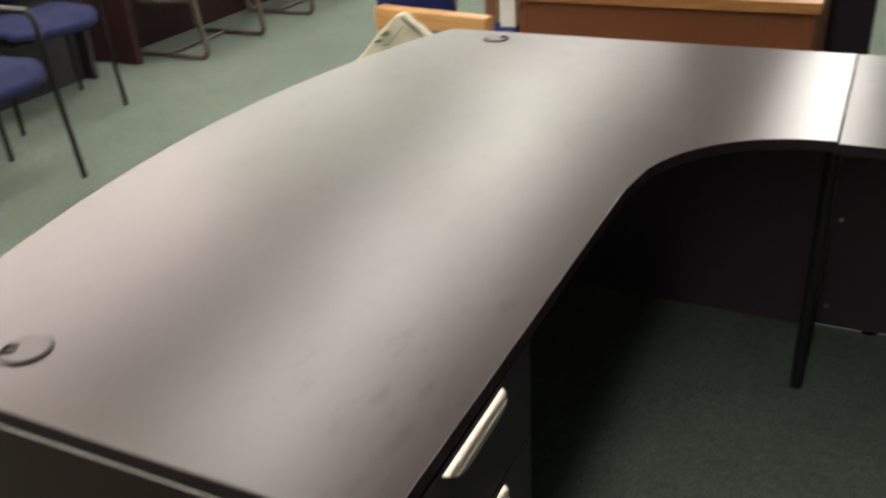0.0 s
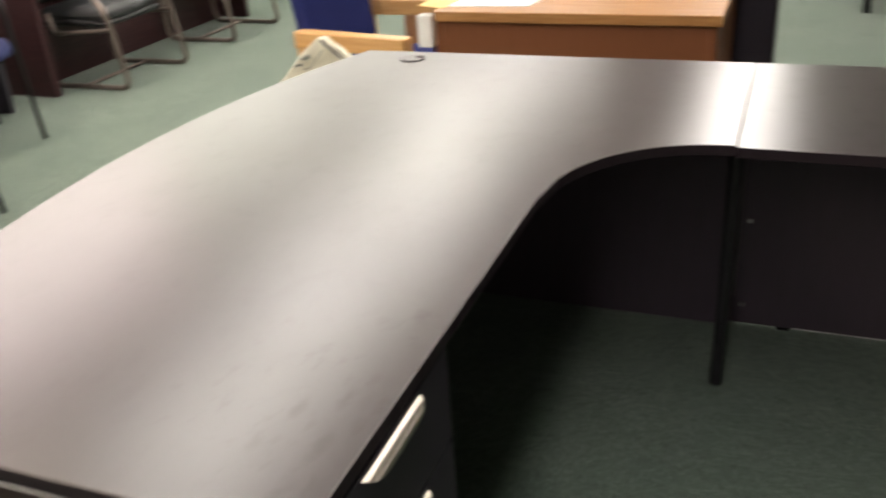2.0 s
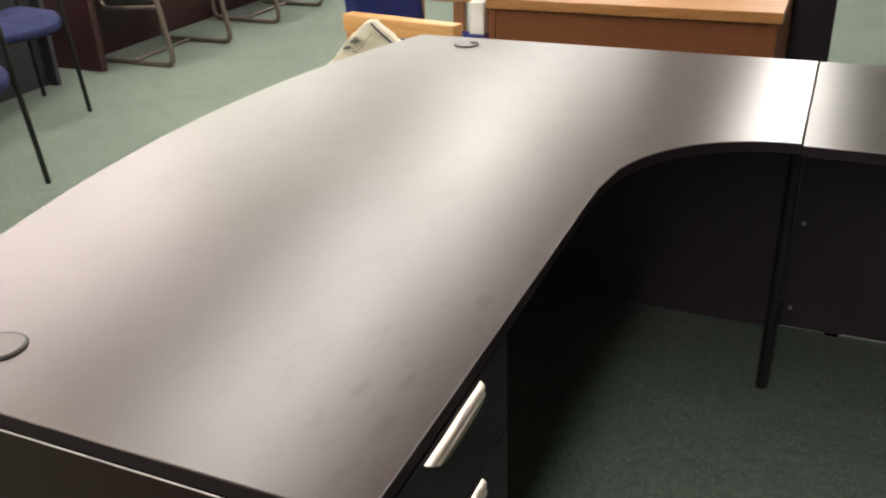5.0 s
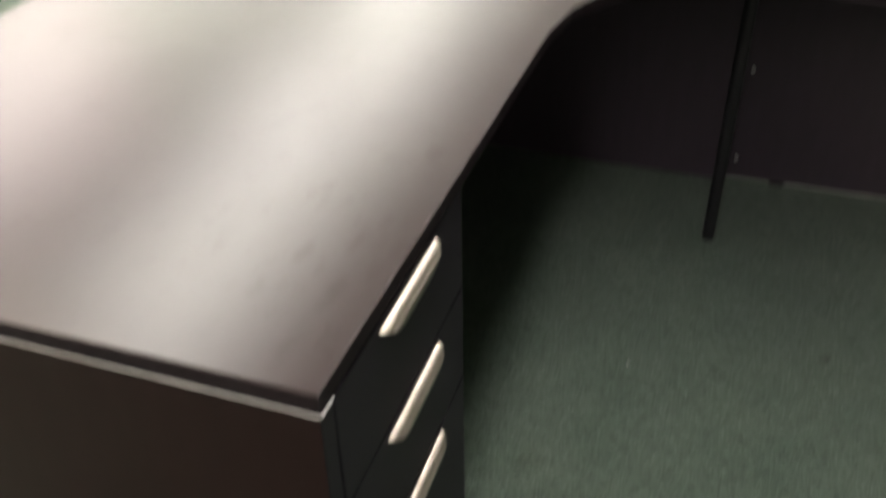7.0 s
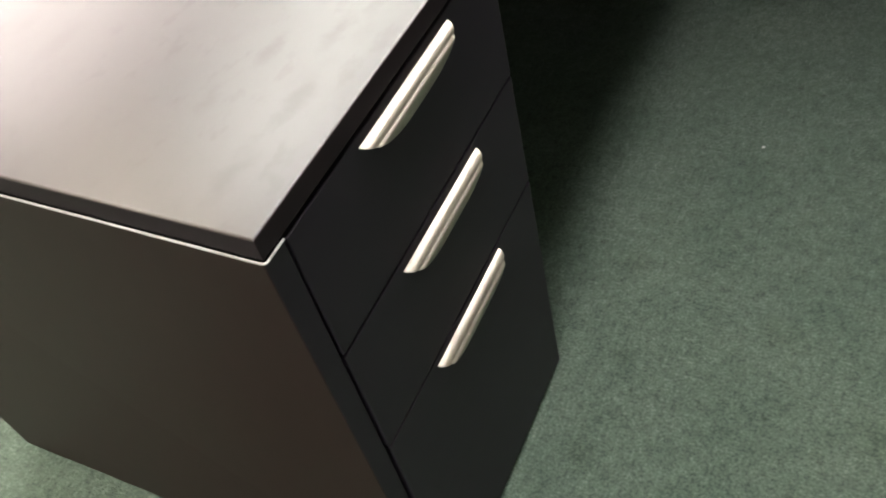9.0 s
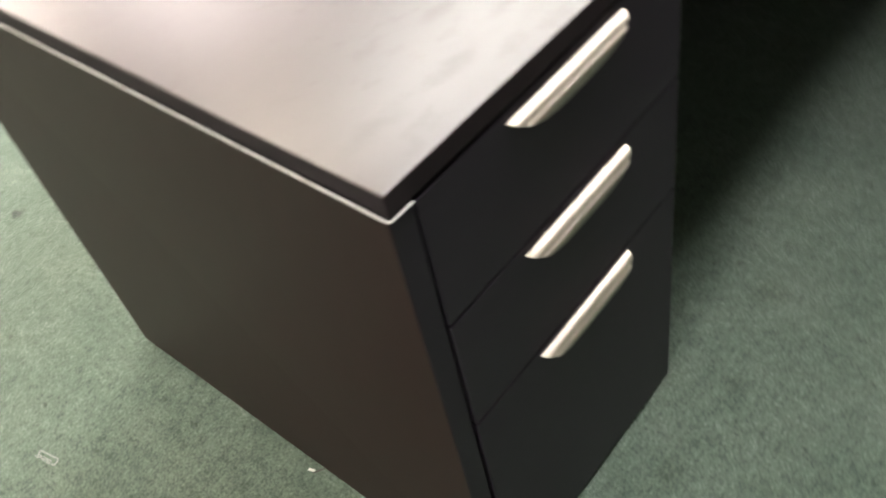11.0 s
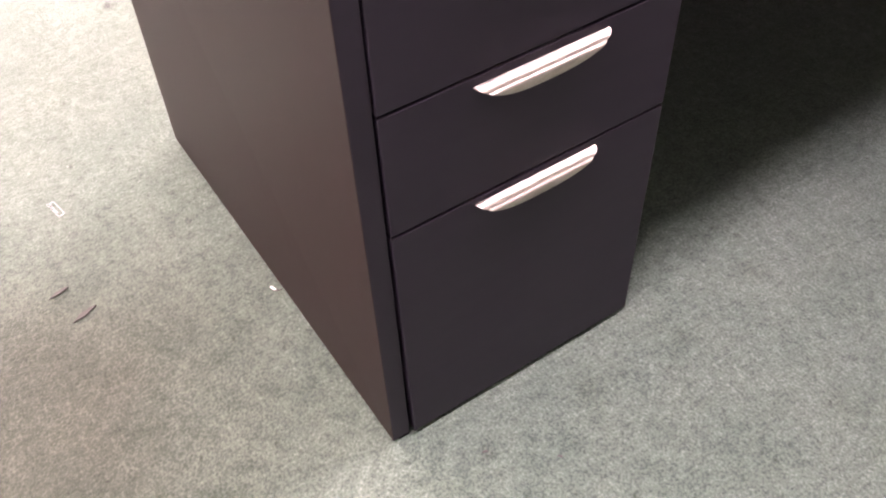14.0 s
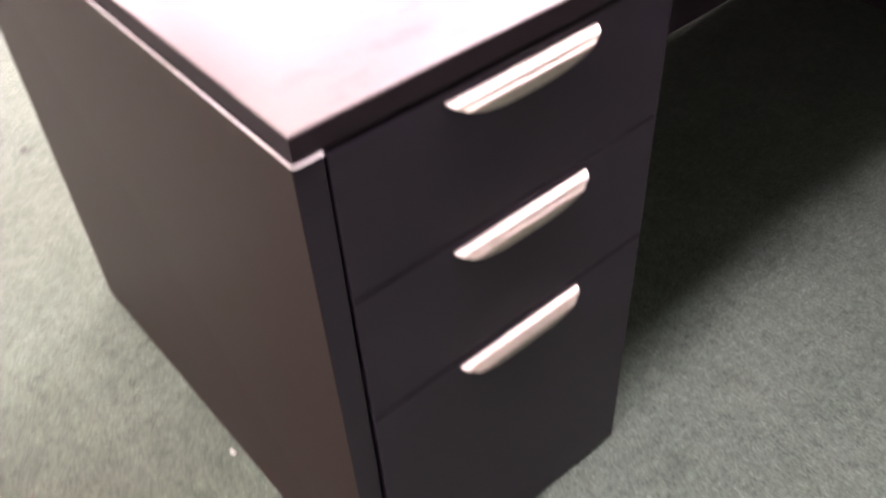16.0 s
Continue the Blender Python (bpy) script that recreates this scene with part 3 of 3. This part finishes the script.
# ---- blue guest chairs ----
def guest_chair():
    c = thing("guest_chair", "stackable blue upholstered guest chair with black tube frame", "chair", "blue guest chairs")
    pad = padded(0.252, 0.262, 0.036, 0.017, 0.013)
    for v in pad.verts:
        k = (v.co.x + 0.252) / 0.504
        v.co.y *= 0.88 + 0.12 * min(1.0, 1.4 * k)
        v.co.z += 0.449 + 0.036 * abs(v.co.y / 0.248) ** 2.2 * (1.15 - 0.8 * k) - 0.016 * max(0.0, (k - 0.7) / 0.3) ** 2 + 0.010 * math.sin(math.pi * min(1.0, max(0.0, (k - 0.45) / 0.5)))
        v.co.x -= 0.208
        v.co.y += 0.008
    part("seat", pad, M_BLUE, c, "blue fabric seat cushion", smooth=True)
    part("seat_pan", box((-0.42, -0.20, 0.396), (-0.02, 0.20, 0.410), 0.006), M_CHAIR, c)
    back = part("backrest", cushion((-0.23, -0.232, -0.028), (0.192, 0.232, 0.028), 0.026, 0.012, 0.10), M_BLUE, c, "blue fabric backrest", smooth=True)
    back.matrix_basis = pose(-0.515, 0, 0.705, 0, 78, 0)
    for s in (-1, 1):
        front = [(0.03, 0.27 * s, 0.0), (0.0, 0.258 * s, 0.43), (-0.02, 0.26 * s, 0.676), (-0.12, 0.262 * s, 0.684), (-0.46, 0.262 * s, 0.672)]
        part("leg", tube(rounded(front, 0.05), 0.0115, 10), M_CHAIR, c, smooth=True)
        rear = [(-0.44, 0.27 * s, 0.0), (-0.455, 0.262 * s, 0.42), (-0.50, 0.25 * s, 0.66), (-0.545, 0.235 * s, 0.86)]
        part("leg", tube(rounded(rear, 0.08), 0.0115, 10), M_CHAIR, c, smooth=True)
        # grey colour paints the light caught on top of the black arm
        part("armrest", cushion((-0.42, 0.262 * s - 0.015, 0.683), (-0.05, 0.262 * s + 0.015, 0.6945), 0.0055, 0.001), M_ARMLIT, c, "thin arm top, greyed for the light on it", smooth=True)
        part("side_rail", tube([(0.0, 0.255 * s, 0.428), (-0.455, 0.255 * s, 0.418)], 0.008, 8), M_CHAIR, c, smooth=True)
        part("stacking_bracket", box((-0.475, 0.262 * s - 0.02, 0.424), (-0.435, 0.262 * s + 0.02, 0.43), 0.002), M_CHROME, c, "small chrome bracket")
    part("cross_rail", tube([(-0.06, -0.255, 0.421), (-0.06, 0.255, 0.421)], 0.008, 8), M_CHAIR, c, smooth=True)
    part("cross_rail", tube([(-0.44, -0.255, 0.412), (-0.44, 0.255, 0.412)], 0.008, 8), M_CHAIR, c, smooth=True)
    return c


chair = guest_chair()
chair.matrix_basis = pose(-2.595, 1.634, 0, 0, 0, -4)
copy_thing(chair, pose(-3.17, 1.63, 0, 0, 0, 2))
copy_thing(chair, pose(-3.19, 2.465, 0, 0, 0, -17))
tag = prism([(-0.045, -0.06), (0.045, -0.06), (0.045, 0.06), (-0.045, 0.06)], 0, 0.0015)
tag = tagged(part("price_tag", tag, M_TAG), "orange paper price tag hung on a blue chair back", "tag")
for y, w in ((0.022, 0.05), (0.008, 0.04), (-0.012, 0.055)):
    part("print_bar", box((-w / 2, y, 0.0013), (w / 2, y + 0.006, 0.0021)), M_TAGPRINT, tag)
tag.matrix_basis = pose(-3.02, 1.595, 0.705, 80, 8, 82) @ pose(0, 0, 0, 0, 0, 14)

# ---- dark desk and mahogany desk behind the chairs ----
dark = thing("black_desk", "black laminate desk behind the blue guest chairs", "desk")
part("front_panel", box((-3.70, 0.4, 0.0), (-3.67, 3.02, 0.70), 0.002), M_DARKDESK, dark)
part("end_panel", box((-4.4, 3.0205, 0.0), (-3.60, 3.05, 0.70), 0.002), M_DARKDESK, dark)
part("edge_trim", box((-3.5995, 3.024, 0.004), (-3.5965, 3.047, 0.70), 0.0008), M_TRIM, dark, "worn grey edge band")
part("desktop", box((-4.42, 0.38, 0.7005), (-3.58, 3.07, 0.73), 0.003), M_DARKDESK, dark)
mah = thing("mahogany_desk", "dark red mahogany veneer desk", "desk")
part("end_panel", box((-4.5, 3.325, 0.0), (-3.56, 3.37, 0.71), 0.002), M_MAHOG, mah)
part("end_panel", box((-4.5, 5.45, 0.0), (-3.60, 5.485, 0.71), 0.002), M_MAHOG, mah)
part("modesty_panel", box((-3.86, 3.3705, 0.0), (-3.83, 5.449, 0.70), 0.002), M_MAHOG, mah)
part("desktop", box((-4.55, 3.28, 0.7105), (-3.55, 5.53, 0.745), 0.004), M_MAHOG, mah)


def sled_chair():
    c = thing("sled_chair", "bronze tube sled-base chair with black leather seat", "chair", "sled-base chairs by the mahogany desk")
    for s in (-1, 1):
        y = 0.29 * s
        loop = [(-0.50, y, 0.62), (-0.57, y, 0.45), (-0.555, y, 0.014), (0.0, y, 0.014), (-0.05, y, 0.36), (-0.085, y, 0.49), (-0.20, y, 0.575), (-0.50, y, 0.63)]
        part("side_frame", tube(rounded(loop, 0.07, 8), 0.0155, 12), M_BRONZE, c, smooth=True)
        part("seat_rail", tube(rounded([(-0.49, y, 0.44), (-0.45, y, 0.325), (-0.055, y, 0.35)], 0.04), 0.012, 10), M_BRONZE, c, smooth=True)
    part("floor_bar", tube([(-0.33, -0.29, 0.014), (-0.33, 0.29, 0.014)], 0.011, 10), M_BRONZE, c, smooth=True)
    pad = cushion((-0.60, -0.265, 0.355), (-0.09, 0.265, 0.46), 0.045, 0.02, 0.06, 26)
    for v in pad.verts:
        rim = max(abs(v.co.x + 0.345) / 0.255, abs(v.co.y) / 0.265)
        if rim > 0.75:
            crease = math.exp(-((v.co.z - 0.398 - 0.006 * math.sin(9 * v.co.x + 7 * v.co.y)) / 0.010) ** 2)
            v.co.y -= math.copysign(0.020 * crease, v.co.y)
            v.co.x += -0.016 * crease if v.co.x > -0.345 else 0.016 * crease
        v.co.z += 0.007 * noise.noise(v.co * 11)
    part("seat", pad, M_LEATHER, c, "creased black leather seat cushion", smooth=True)
    b = part("backrest", cushion((-0.22, -0.25, -0.04), (0.22, 0.25, 0.04), 0.038, 0.02, 0.06), M_LEATHER, c, "black leather backrest", smooth=True)
    b.matrix_basis = pose(-0.64, 0, 0.70, 0, 78, 0)
    return c


sled = sled_chair()
sled.matrix_basis = pose(-3.19, 3.815, 0, 0, 0, 1)
copy_thing(sled, pose(-3.195, 4.965, 0, 0, 0, 0))

# ---- oak desk with papers ----
oak = thing("oak_desk", "honey oak desk standing behind the espresso desk", "desk")
part("desktop", box((-0.752, 2.288, 0.723), (0.195, 3.06, 0.758), 0.003), M_OAK, oak, "honey oak top")
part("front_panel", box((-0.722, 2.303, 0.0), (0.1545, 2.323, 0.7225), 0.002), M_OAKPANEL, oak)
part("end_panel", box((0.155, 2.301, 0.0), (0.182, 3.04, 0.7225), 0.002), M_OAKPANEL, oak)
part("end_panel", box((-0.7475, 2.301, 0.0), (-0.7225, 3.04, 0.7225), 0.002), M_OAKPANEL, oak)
sheet = prism([(-0.72, 2.36), (-0.44, 2.38), (-0.39, 2.70), (-0.69, 2.68)], 0.7585, 0.7615)
tagged(part("paper_sheet", sheet, M_PAPER), "loose white paper sheet on the oak desk", "paper")
folder = prism([(-0.84, 2.37), (-0.73, 2.33), (-0.68, 2.60), (-0.81, 2.63)], 0.7583, 0.7603)
tagged(part("folder", folder, M_MANILA), "yellow manila folder over the oak desk's edge", "folder")

# ---- wooden arm chair, bag, carton ----
arm = thing("wooden_armchair", "beech armchair with deep blue upholstered seat and back", "chair")
for y in (2.55, 3.17):
    rest = part("armrest", box((0, -0.03, 0.552), (0.52, 0.03, 0.62), 0.006), M_BEECH, arm)
    rest.matrix_basis = pose(-1.44, y, 0, 0, 0, -9.5 if y < 3 else 0)
    post = -0.97 if y < 3 else -1.215
    # the far post's shade is put into a darker beech colour
    part("leg", box((post - 0.026, y - 0.1 * (y < 3) - 0.022, 0.0), (post + 0.026, y - 0.1 * (y < 3) + 0.022, 0.5515), 0.006), M_BEECHSHADE if y > 3 else M_BEECH, arm)
    part("leg", box((-1.44, y - 0.022, 0.0), (-1.395, y + 0.022, 0.5515), 0.006), M_BEECH, arm)
    part("side_rail", box((-1.3945, y - 0.012, 0.34), (-1.2415, y + 0.012, 0.41), 0.004), M_BEECH, arm)
part("seat", cushion((-1.42, 2.575, 0.34), (-0.93, 3.145, 0.43), 0.035, 0.02, 0.04), M_DEEPBLUE, arm, "deep blue seat cushion", smooth=True)
bk = part("backrest", cushion((-0.25, -0.285, -0.04), (0.25, 0.285, 0.04), 0.03, 0.015, 0.02), M_DEEPBLUE, arm, "deep blue padded back", smooth=True)
bk.matrix_basis = pose(-1.44, 2.86, 0.69, 0, 82, 0)

carton = thing("carton", "narrow white carton with a blue lower band", "box")
part("body", box((-0.833, 2.34, 0.6205), (-0.779, 2.39, 0.731), 0.003), M_PAPER, carton)
part("band", box((-0.835, 2.338, 0.0), (-0.777, 2.392, 0.62), 0.003), M_BLUEBAND, carton)


def bag_front(x, z):
    """How far the bag's crumpled front stands out at a place on it."""
    v = Vector((x, -0.05 * (1.35 - 0.9 * z / 0.54), z))
    return v.y + 0.020 * noise.noise(v * 8) + 0.008 * noise.noise(v * 26)


def canvas_bag():
    t = thing("canvas_bag", "crumpled cream canvas bag with grey print and navy piping", "bag")
    bm = cushion((-0.205, -0.05, 0.0), (0.18, 0.05, 0.54), 0.010, 0.0, 0.0, 40)
    for v in bm.verts:
        k = v.co.z / 0.54
        v.co.y *= 1.35 - 0.9 * k
        if v.co.x < 0:
            v.co.x *= 1 + 0.24 * (1 - k)
            # the upper corner has slumped round
            v.co.z -= 0.75 * max(0.0, -0.178 - v.co.x) * max(0.0, k - 0.8) / 0.2
        v.co += Vector((0.005, 0.020, 0.003)) * noise.noise(v.co * 8) + Vector((0.002, 0.008, 0.002)) * noise.noise(v.co * 26)
    part("sack", bm, M_BAG, t, smooth=True)

    def stroke(name, ends, r, mat, label=""):
        (xa, za), (xb, zb) = ends
        pts = [(xa + (xb - xa) * k / 12, za + (zb - za) * k / 12) for k in range(13)]
        part(name, tube([(x, bag_front(x, z) - 0.0004, z) for x, z in pts], r, 8), mat, t, label, smooth=True)
    stroke("piping", ((-0.186, 0.524), (0.168, 0.521)), 0.0038, M_CORD, "navy piping")
    stroke("crease_line", ((-0.164, 0.405), (-0.163, 0.497)), 0.0013, M_BAGPRINT)
    # worn grey print: two clusters of short strokes, not legible
    for x, z, w, r in ((-0.196, 0.447, 0.014, 0.0030), (-0.192, 0.440, 0.020, 0.0036), (-0.197, 0.431, 0.016, 0.0034), (-0.201, 0.424, 0.009, 0.0024), (-0.190, 0.425, 0.006, 0.0020),
                       (-0.200, 0.400, 0.014, 0.0022), (-0.202, 0.393, 0.020, 0.0026), (-0.205, 0.386, 0.016, 0.0022), (-0.172, 0.402, 0.012, 0.0018), (-0.176, 0.396, 0.008, 0.0018)):
        stroke("print_bar", ((x - w / 2, z - w * 0.35), (x + w / 2, z + w * 0.35)), r, M_BAGPRINT)
    return t


bag = canvas_bag()
bag.matrix_basis = pose(-1.408, 2.33, 0.118, 0, 0, 5) @ pose(0, 0, 0, 0, 40, 0)

# ---- things beyond ----
cab = thing("filing_cabinet", "black metal filing cabinet behind the oak desk", "cabinet")
part("body", box((-0.12, 3.065, 0.0), (0.332, 3.6, 0.74), 0.004), M_CABINET, cab)
case = thing("oak_bookcase", "honey oak bookcase with dark shelves", "bookcase")
part("side_panel", box((0.80, 2.62, 0.0), (0.835, 2.95, 0.9), 0.003), M_OAK, case)
part("side_panel", box((1.5, 2.62, 0.0), (1.535, 2.95, 0.9), 0.003), M_OAK, case)
part("back_panel", box((0.8355, 2.93, 0.0), (1.4995, 2.949, 0.9), 0.001), M_MAHOG, case)
for z in (0.05, 0.46, 0.868):
    part("shelf", box((0.8355, 2.625, z), (1.4995, 2.929, z + 0.03), 0.002), M_MAHOG, case)
side = thing("side_table", "black-legged table standing far back", "table")
part("tabletop", box((0.6, 5.85, 0.70), (1.8, 6.5, 0.73), 0.004), M_DARKDESK, side)
for x in (0.83, 1.72):
    for y in (5.9, 6.44):
        part("leg", box((x - 0.025, y - 0.025, 0), (x + 0.025, y + 0.025, 0.6995), 0.004), M_CHAIR, side)
bench = thing("wooden_bench", "brown wooden bench at the far end", "bench")
part("seat", box((-3.6, 6.2, 0.38), (-2.2, 6.7, 0.43), 0.005), M_OAK, bench)
for x in (-3.5, -2.3):
    for y in (6.25, 6.65):
        part("leg", box((x - 0.03, y - 0.03, 0), (x + 0.03, y + 0.03, 0.3795), 0.004), M_OAK, bench)

# ---- litter on the carpet ----
clip = tube(rounded([(-0.021, -0.0055, 0.001), (0.024, -0.0055, 0.001), (0.024, 0.0055, 0.001), (-0.018, 0.0055, 0.001), (-0.018, -0.002, 0.001), (0.014, -0.002, 0.001)], 0.004, 4), 0.0006, 6)
clip = tagged(part("paper_clip", clip, M_WIRE), "bent steel paper clip lying on the carpet", "paper clip")
clip.matrix_basis = pose(-0.735, -0.258, 0.001, 0, 0, 11)
chip = tagged(part("paper_scrap", prism([(-0.005, -0.002), (0.005, -0.002), (0.006, 0.0015), (-0.004, 0.002)], 0, 0.002), M_PAPER), "tiny white paper scrap beside the desk panel", "litter")
chip.matrix_basis = pose(-0.351, -0.022, 0.001, 0, 6, 20)
strand = tube(rounded([(-0.346, -0.024, 0.0015), (-0.338, -0.018, 0.006), (-0.322, -0.0125, 0.024)], 0.006), 0.0009, 6)
tagged(part("grey_strand", strand, M_LINT, smooth=True), "thin grey strand leaning on the desk panel", "litter")
for x, y, turn, size in ((-0.541, -0.312, 100, 1.25), (-0.475, -0.291, 106, 1.6), (0.077, 0.09, 60, 0.3), (0.14, 0.17, 25, 0.25)):
    pts = [(-0.013 * size, -0.002), (0.0, -0.0035 * size), (0.014 * size, -0.001), (0.011 * size, 0.002), (-0.002, 0.003 * size)]
    bit = tagged(part("lint", prism(pts, 0, 0.003, 0.0008), M_LINT), "dark scrap of lint lying on the green carpet", "litter", "lint on the carpet")
    bit.matrix_basis = pose(x, y, 0.001, 0, 0, turn)
for x, y in ((0.189, 0.939), (-0.62, -0.46)):
    bit = tagged(part("paper_scrap", prism([(-0.003, -0.002), (0.003, -0.0015), (0.002, 0.002), (-0.002, 0.0015)], 0, 0.0012), M_PAPER), "tiny white paper speck on the green carpet", "litter", "white specks on the carpet")
    bit.matrix_basis = pose(x, y, 0.001, 0, 0, 25)
